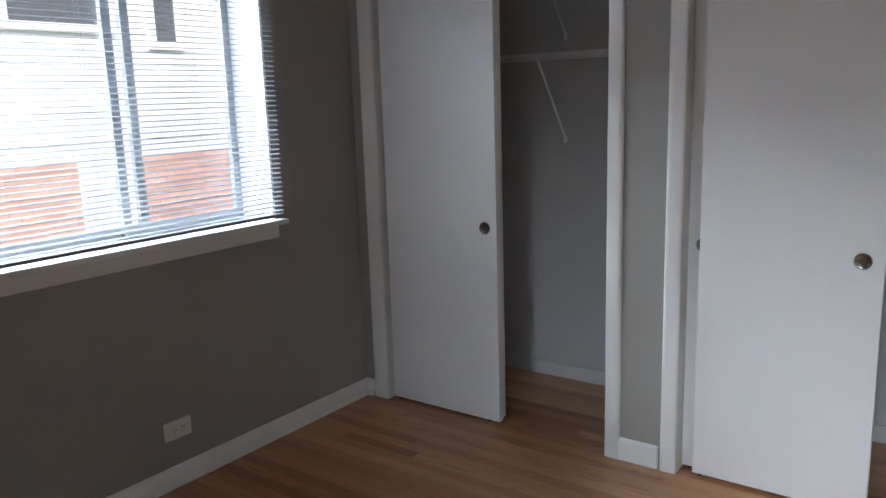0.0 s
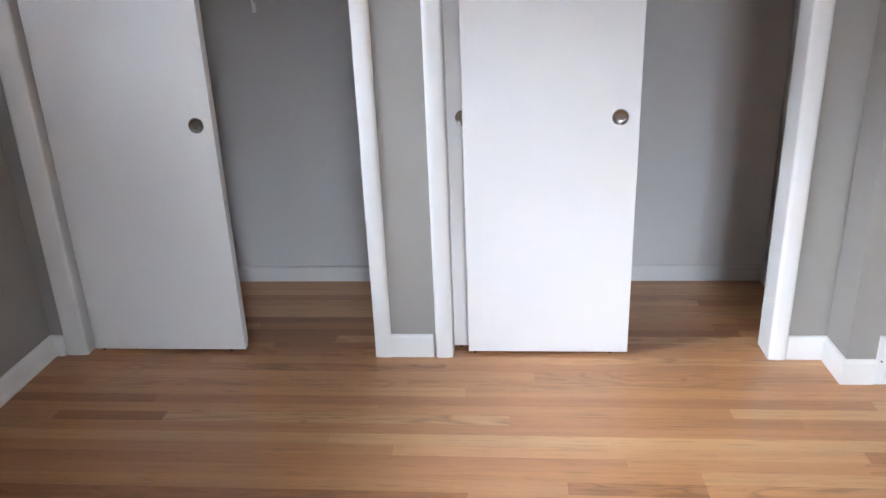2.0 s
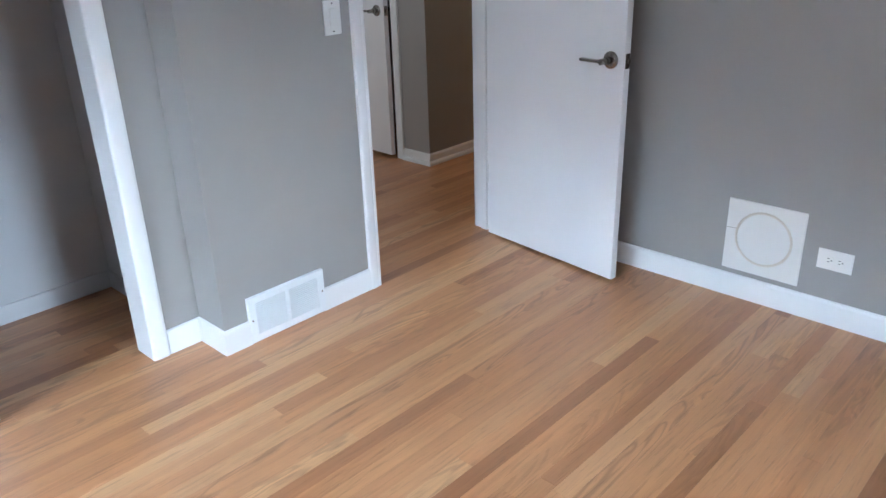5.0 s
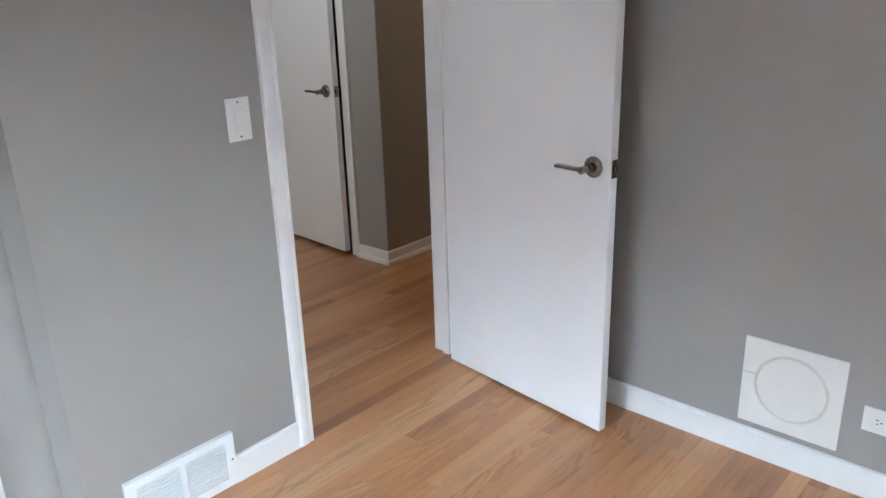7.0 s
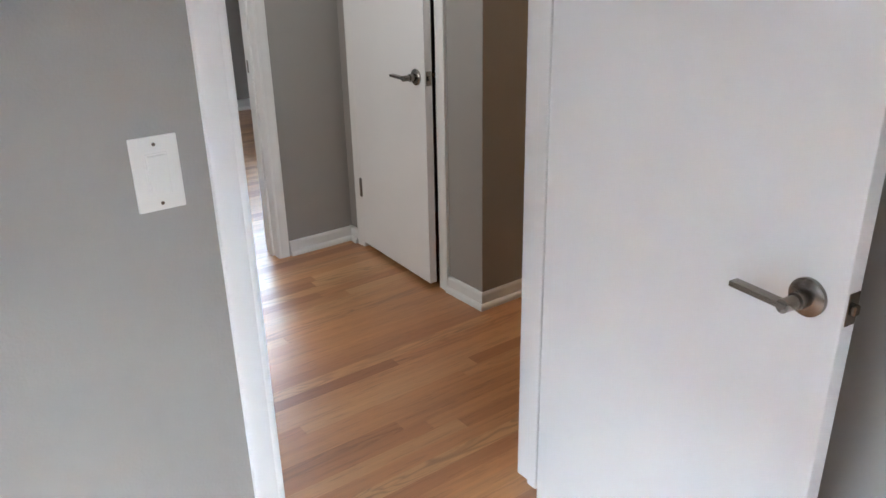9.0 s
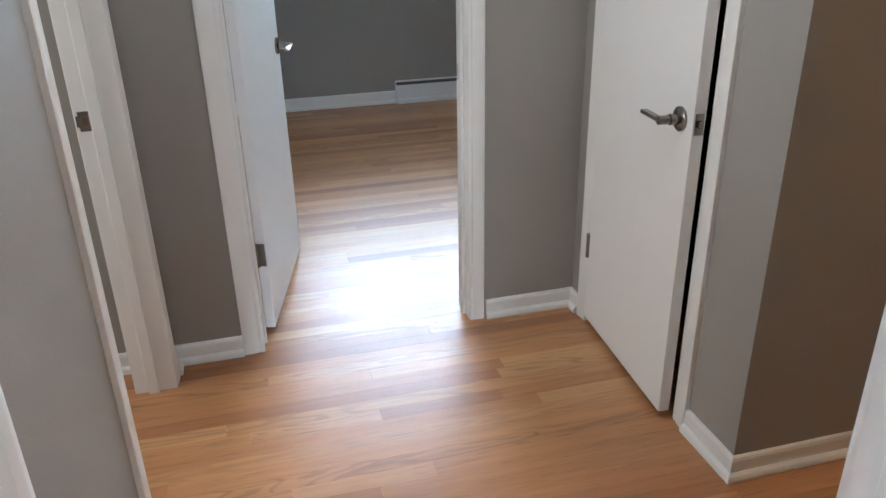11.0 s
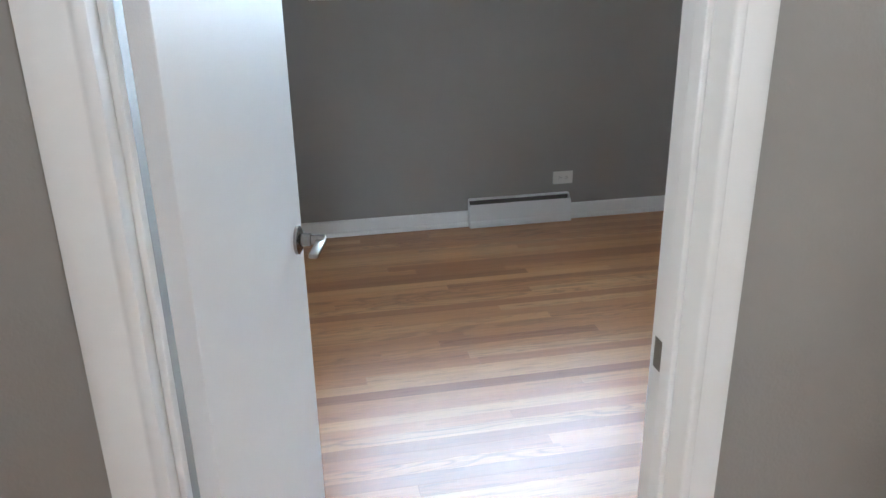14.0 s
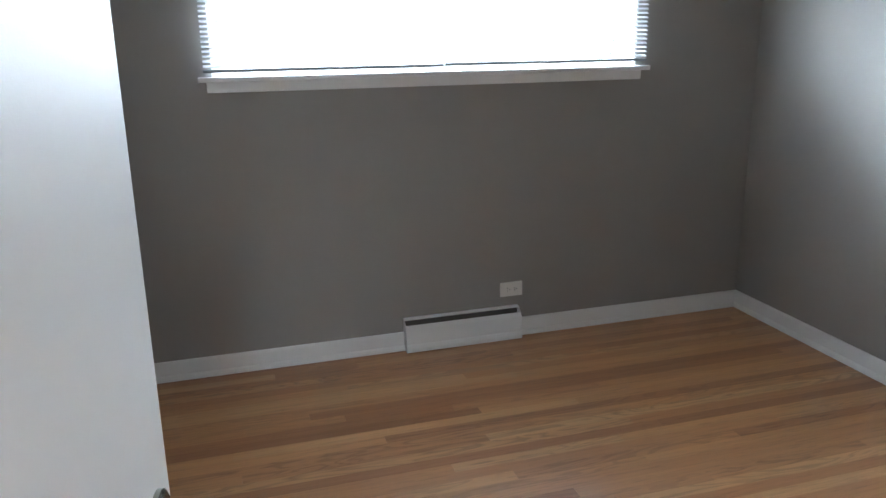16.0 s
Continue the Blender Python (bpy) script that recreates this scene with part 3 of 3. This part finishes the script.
bmesh.ops.remove_doubles(bm, verts=bm.verts, dist=1e-5)
bmesh.ops.recalc_face_normals(bm, faces=bm.faces)
RIM = paint("yellowed_plastic_rim", (0.70, 0.635, 0.54), 0.35, 90, 0.02, 0.12)
part("rim", bm, RIM, cov, "raised yellowed rim", smooth=True)
bm = bmesh.new()
rod(bm, (0, -0.0079, 0.005), (0, -0.0098, 0.005), 0.1015, 64)
rod(bm, (0, -0.0098, 0.005), (0, -0.0116, 0.005), 0.1015, 64, 0.088)
part("disc", bm, PLASTIC, cov, "round cream disc", smooth=True)

# baseboard register in the second bedroom
heat = group("baseboard_register", pose(2.752, 8.135, 0.002), "white metal baseboard register with a dark slot", "baseboard register")
HW = 0.625
bm = bmesh.new()
sweep(bm, [(0.066, 0.0), (0.068, 0.0), (0.069, 0.020), (0.064, 0.034), (0.058, 0.040), (0.057, 0.118), (0.053, 0.140), (0.051, 0.140), (0.055, 0.117), (0.056, 0.040), (0.066, 0.018)],
      (0.002, 0, 0), (HW - 0.002, 0, 0), (0, -1, 0))
part("front_cover", bm, ENAMEL, heat)
for x0 in (0, HW - 0.003):
    bm = bmesh.new()
    sweep(bm, [(0, 0), (0.070, 0), (0.071, 0.022), (0.060, 0.041), (0.059, 0.120), (0.020, 0.160), (0, 0.164)], (x0, 0, 0), (x0 + 0.003, 0, 0), (0, -1, 0))
    part("end_cap", bm, ENAMEL, heat)
bm = bmesh.new()
sweep(bm, [(0, 0.0), (0.004, 0.0), (0.004, 0.152), (0.022, 0.156), (0.023, 0.163), (0, 0.166)], (0.003, 0, 0), (HW - 0.003, 0, 0), (0, -1, 0))
part("back_plate", bm, ENAMEL, heat)
# dark sheet over the white back plate, painting the shade of the hollow
part("liner", one_box(0.004, HW - 0.004, -0.0055, -0.0042, 0.02, 0.157), SLOTSHADE, heat, "dark sheet painting the shade inside the slot")
part("damper", one_box(0.004, HW - 0.004, -0.052, -0.006, 0.096, 0.100), DARK, heat, "dark damper in the slot")

# flush ceiling light in the hall
fix = group("ceiling_light", pose(1.95, 3.75, TOP), "flush hall ceiling light with a white glass bowl", "ceiling light")
bm = bmesh.new()
rod(bm, (0, 0, -0.03), (0, 0, 0), 0.15, 40, 0.15)
part("base", bm, NICKEL, fix, "satin nickel ceiling pan", smooth=True)
bm = bmesh.new()
bmesh.ops.create_uvsphere(bm, u_segments=32, v_segments=16, radius=0.14)
bmesh.ops.delete(bm, geom=[v for v in bm.verts if v.co.z > 0.001], context="VERTS")
for v in bm.verts:
    v.co.z = v.co.z * 0.55 - 0.031
bowl = part("bowl", bm, PLASTIC, fix, "white glass bowl", smooth=True)
bowl.visible_shadow = False

# ---- windows and blinds ----


def window_unit(name, m, width, z0, z1, split, ends, label, sash_paint, sash_label, depth=0.15, lap=0.0):
    """A sliding window in a wall; local x along the wall, -y into the room, y=0 at the wall face."""
    w = group(name, m, label, "window", kind="structure")
    bm = bmesh.new()
    for a in ((0, width, 0.0, depth, z0, z0 + 0.012), (0, width, 0.0, depth, z1 - 0.012, z1), (0, 0.012, 0.0, depth, z0 + 0.012, z1 - 0.012), (width - 0.012, width, 0.0, depth, z0 + 0.012, z1 - 0.012)):
        box(bm, *a)
    part("window_lining", bm, TRIM, w)
    for i in range(len(split) - 1):
        a, b = split[i] - (lap if i else 0.0), split[i + 1]
        y = depth - 0.065 + 0.028 * (i % 2)
        bm = bmesh.new()
        f = 0.036
        for q in ((a, a + f, y, y + 0.026, z0 + 0.012, z1 - 0.012), (b - f, b, y, y + 0.026, z0 + 0.012, z1 - 0.012),
                  (a + f, b - f, y, y + 0.026, z0 + 0.012, z0 + 0.062), (a + f, b - f, y, y + 0.026, z1 - 0.062, z1 - 0.012)):
            box(bm, *q)
        sash = part("window_frame", bm, sash_paint, w, sash_label)
        g = part("pane", one_box(a + f - 0.003, b - f + 0.003, y + 0.010, y + 0.014, z0 + 0.058, z1 - 0.058), GLASS, sash, "clear glass pane")
        g.visible_shadow = False
    a, b, h = ends
    part("window_sill", one_box(-a, width + b, -0.050, 0.0, z0, z0 + 0.022, 0.005, 2), TRIM, w, "white painted window stool")
    part("apron", one_box(-a + 0.034, width + b - 0.034, -0.018, 0, z0 - h, z0 - 0.0005, 0.003, 2), TRIM, w, "white painted apron board")
    return w


window_unit("window_1", pose(-2.375, -0.64, 0, 0, 0, 90), 3.0, 0.975, 2.12, (0.012, 0.64, 1.27, 1.90, 2.525, 2.988), (0.033, 0.033, 0.060), "sliding window greyed as if backlit, behind open blinds", SHADEGREY, "sliding sash frame greyed as if backlit", 0.265, 0.13)
window_unit("window_2", pose(1.93, 8.135, 0), 2.08, 1.360, 2.12, (0.012, 1.04, 2.068), (0.059, 0.057, 0.046), "white sliding window behind bright open blinds", TRIM, "white sliding sash frame")
window_unit("window_3", pose(1.40, -2.2, 0, 0, 0, 180), 1.60, 0.975, 2.12, (0.012, 0.80, 1.588), (0.033, 0.033, 0.060), "grey sliding window in the bedroom wall", SHADEGREY, "sliding sash frame greyed as if backlit")


def blind(m, width, z0, z1, tilt, label, wand=None, ladders=(0.1, 0.5, 0.9), metal=None):
    """A mini blind; local x along it, -y into the room."""
    b = group("window_blind", m, label, "blind", "mini blinds")
    stuff = metal or BLIND
    part("headrail", one_box(0, width, -0.026, 0, z1 - 0.028, z1, 0.001), stuff, b)
    # every bottom rail takes the darker grey that paints its backlit side
    part("bottom_rail", one_box(0, width, -0.025, -0.001, z0, z0 + 0.013, 0.003, 2), SHADEBLIND, b)
    sb = bmesh.new()
    tl = math.tan(radians(tilt))
    pts = []
    for i in range(5):
        u = -0.0125 + i * 0.00625
        pts.append((0.013 + u, u * tl + 0.0022 * (1 - (u / 0.0125) ** 2)))
    prof = pts + [(d, h - 0.0006) for d, h in reversed(pts)]
    sweep(sb, prof, (0.002, 0, 0), (width - 0.002, 0, 0), (0, -1, 0))
    me = mesh_of("slat", sb, stuff, True)
    n_s = int((z1 - 0.035 - z0 - 0.018) / 0.0205)
    for i in range(n_s):
        s = new("slat", me)
        s.parent, s.location = b, (0, 0, z0 + 0.026 + i * 0.0205)
    for f in ladders:
        bm = bmesh.new()
        for y in (-0.0005, -0.0255):
            rod(bm, (width * f, y, z0 + 0.004), (width * f, y, z1 - 0.01), 0.0007, 5)
        part("ladder_cord", bm, stuff, b)
        bm = one_box(width * f - 0.010, width * f + 0.010, -0.027, 0.001, z0 - 0.003, z0 + 0.004, 0.001)
        part("cord_plug", bm, PLASTIC, b, "clear cord plug")
    if wand:
        bm = bmesh.new()
        rod(bm, (wand, -0.034, z1 - 0.02), (wand + 0.005, -0.034, z1 - 0.50), 0.0036, 6)
        part("tilt_wand", bm, PLASTIC, b, "clear tilt wand")
    return b


blind(pose(-2.349, 0.53, 0, 0, 0, 90), 1.84, 1.012, 2.16, -10, "mini blind, open slats greyed as if backlit, over the wide window", 0.14, (0.06, 0.30, 0.54, 0.78, 0.965), SHADEBLIND)
blind(pose(1.895, 8.105, 0), 1.072, 1.402, 2.16, -20, "white mini blind, slats open, glowing with daylight", 0.10, (0.138, 0.502, 0.873))
blind(pose(2.973, 8.105, 0), 1.066, 1.406, 2.16, -20, "white mini blind, slats open, glowing with daylight", None, (0.138, 0.517, 0.872))

blind(pose(-2.349, -0.66, 0, 0, 0, 90), 1.18, 1.012, 2.16, -10, "mini blind, open slats greyed as if backlit, over the wide window", None, (0.1, 0.5, 0.9), SHADEBLIND)

# ---- wire closet shelves ----


def wire_shelf(x0, x1, braces, label, z=1.70):
    e = group("wire_shelf", pose(x0, 3.63, z), label, "wire shelf", "closet wire shelves")
    L = x1 - x0
    for name, y, zz, r in (("front_rail", -0.305, 0.0, 0.0035), ("front_lip", -0.309, -0.028, 0.0030), ("middle_rail", -0.15, -0.004, 0.003), ("back_rail", -0.006, -0.004, 0.003)):
        bm = bmesh.new()
        rod(bm, (0.004, y, zz), (L - 0.004, y, zz), r, 8)
        part(name, bm, ENAMEL, e)
    wire = bmesh.new()
    rod(wire, (0, -0.004, 0.002), (0, -0.306, 0.002), 0.0016, 6)
    rod(wire, (0, -0.306, 0.002), (0, -0.310, -0.028), 0.0016, 6)
    me = mesh_of("wire", wire, ENAMEL)
    for i in range(int(L / 0.0254)):
        o = new("wire", me)
        o.parent, o.location = e, (0.012 + i * 0.0254, 0, 0)
    for x in braces:
        bm = bmesh.new()
        rod(bm, (x - x0, -0.300, -0.012), (x - x0, -0.006, -0.405), 0.0055, 8)
        box(bm, x - x0 - 0.008, x - x0 + 0.008, -0.012, -0.001, -0.43, -0.39, 0.002)
        part("brace", bm, ENAMEL, e, "white diagonal support brace")
    return e


wire_shelf(-2.358, -0.932, (-1.60,), "white wire closet shelf on a diagonal brace", 1.685)
wire_shelf(-2.358, -0.932, (-1.60,), "upper white wire closet shelf on a diagonal brace", 2.19)
wire_shelf(-0.828, 0.638, (0.0,), "white wire closet shelf on a diagonal brace", 1.685)

# ---- outside ----
structure("ground", one_box(-400, 400, -400, 400, -0.95, -0.75), GRASS, "plain lawn around the house", "ground")
house = group("neighbour_house", pose(-7.0, 1.5, -0.75), "pale neighbour house with a red brick base", "house")
part("siding_wall", one_box(-6, 0, -9, 9, 1.75, 5.4), SIDING, house)
part("brick_wall", one_box(-6.01, 0.02, -9.0, 9.0, 0, 1.75), MORTAR, house, "grey mortar behind the bricks")
brick_v, brick_f = [], []
for course in range(23):
    for k in range(44):
        y0 = -3.0 + k * 0.205 + (0.1 if course % 2 else 0.0)
        z0 = 0.02 + course * 0.075
        o = len(brick_v)
        brick_v += [(xx, yy, zz) for xx in (0.02, 0.028) for yy in (y0, y0 + 0.195) for zz in (z0, z0 + 0.065)]
        brick_f += [tuple(q + o for q in f) for f in ((4, 6, 7, 5), (0, 4, 5, 1), (2, 3, 7, 6), (1, 5, 7, 3), (0, 2, 6, 4))]
brick_me = bpy.data.meshes.new("bricks")
brick_me.from_pydata(brick_v, [], brick_f)
brick_me.materials.append(BRICK)
bricks = new("bricks", brick_me)
bricks.parent = house
tagged(bricks, "red brick courses", kind="stuff")
part("side_door", one_box(0.02, 0.07, 2.5, 3.12, 0.1, 1.85, 0.01), TRIM, house, "plain white side door")
board = bmesh.new()
sweep(board, [(0, 0), (0.012, 0), (0.004, 0.148), (0, 0.148)], (0, -9, 0), (0, 9, 0), (1, 0, 0))
board_me = mesh_of("siding_board", board, SIDING)
for i in range(24):
    o = new("siding_board", board_me)
    o.parent, o.location = house, (0.001, 0, 1.76 + i * 0.15)
bm = bmesh.new()
sweep(bm, [(-0.4, 5.4), (6.4, 5.4), (3.0, 7.2)], (0, -9.3, 0), (0, 9.3, 0), (-1, 0, 0))
part("roof", bm, ROOF, house, "grey shingle roof")
for y, z, w, h in ((-2.6, 3.0, 1.1, 1.3), (2.02, 3.03, 0.93, 1.3), (3.48, 2.9, 0.25, 1.5), (-5.5, 3.0, 0.8, 1.3)):
    bm = bmesh.new()
    for a in ((0, 0.06, y - 0.08, y, z - 0.08, z + h + 0.08), (0, 0.06, y + w, y + w + 0.08, z - 0.08, z + h + 0.08), (0, 0.06, y, y + w, z - 0.08, z), (0, 0.06, y, y + w, z + h, z + h + 0.08)):
        box(bm, *a)
    wf = part("window", bm, TRIM, house, "white framed window")
    part("pane", one_box(0.013, 0.03, y, y + w, z, z + h), HOUSEGLASS, wf, "dark window glass")

# ---- floor ----
slab = bmesh.new()
for x0, x1, y0, y1 in ((-2.45, 2.35, -2.28, 2.76), (-2.45, 5.05, 2.76, 3.80), (-0.97, 3.52, 3.80, 4.87), (1.36, 4.84, 4.87, 8.22)):
    box(slab, x0, x1, y0, y1, -0.09, -0.0195)
floor = structure("floor", slab, DARK, "varnished oak strip floor in warm brown tones", "floor")
PW = 0.0572
plank_meshes = {}


def plank_verts(L, w=PW - 0.0002, h=0.019, c=0.00012):
    """A strip with a small chamfer round its top."""
    v = [(0, 0, -h), (L, 0, -h), (L, w, -h), (0, w, -h), (0, 0, -c), (L, 0, -c), (L, w, -c), (0, w, -c),
         (c, c, 0), (L - c, c, 0), (L - c, w - c, 0), (c, w - c, 0)]
    f = [(0, 1, 5, 4), (1, 2, 6, 5), (2, 3, 7, 6), (3, 0, 4, 7), (4, 5, 9, 8), (5, 6, 10, 9), (6, 7, 11, 10), (7, 4, 8, 11), (8, 9, 10, 11)]
    return v, f


def plank_mesh(L):
    key = round(L, 2)
    if key not in plank_meshes:
        me = bpy.data.meshes.new("plank")
        v, f = plank_verts(key - 0.0003)
        me.from_pydata(v, [], f)
        me.materials.append(OAK)
        plank_meshes[key] = me
    return plank_meshes[key], key


rng = random.Random(11)
rest_v, rest_f = [], []
rows_n = int((8.16 + 2.2) / PW) + 1
single = 0
for r in range(rows_n):
    y = -2.2 + r * PW
    if y < 2.78:
        a, b = -2.42, 2.33
    elif y < 3.70:
        a, b = -2.42, 5.02
    elif y < 4.80:
        a, b = -0.95, 3.4
    else:
        a, b = 1.42, 4.82
    x = a - round(rng.uniform(0, 0.8), 2)
    while x < b:
        L = round(rng.choice((0.4, 0.7, 0.95, 1.2, 1.45, 1.7, 1.9, 2.2, 2.5)), 2)
        step = L
        x0, L = max(x, a), round(min(x + L, b) - max(x, a), 2)
        if L > 0.02:
            near = 0.2 < x0 + L / 2 < 2.7 and 0.9 < y < 6.3
            if near and single < 300:
                me, key = plank_mesh(L)
                p = new("plank", me)
                p.parent, p.location = floor, (x0, y, 0)
                single += 1
            else:
                v, f = plank_verts(L - 0.0003)
                o = len(rest_v)
                rest_v += [(x0 + q[0], y + q[1], q[2]) for q in v]
                rest_f += [tuple(i + o for i in k) for k in f]
        x += step
me = bpy.data.meshes.new("planks")
me.from_pydata(rest_v, [], rest_f)
me.materials.append(OAK)
rest = new("planks", me)
rest.parent = floor
tagged(rest, "varnished oak floor strips", kind="stuff")
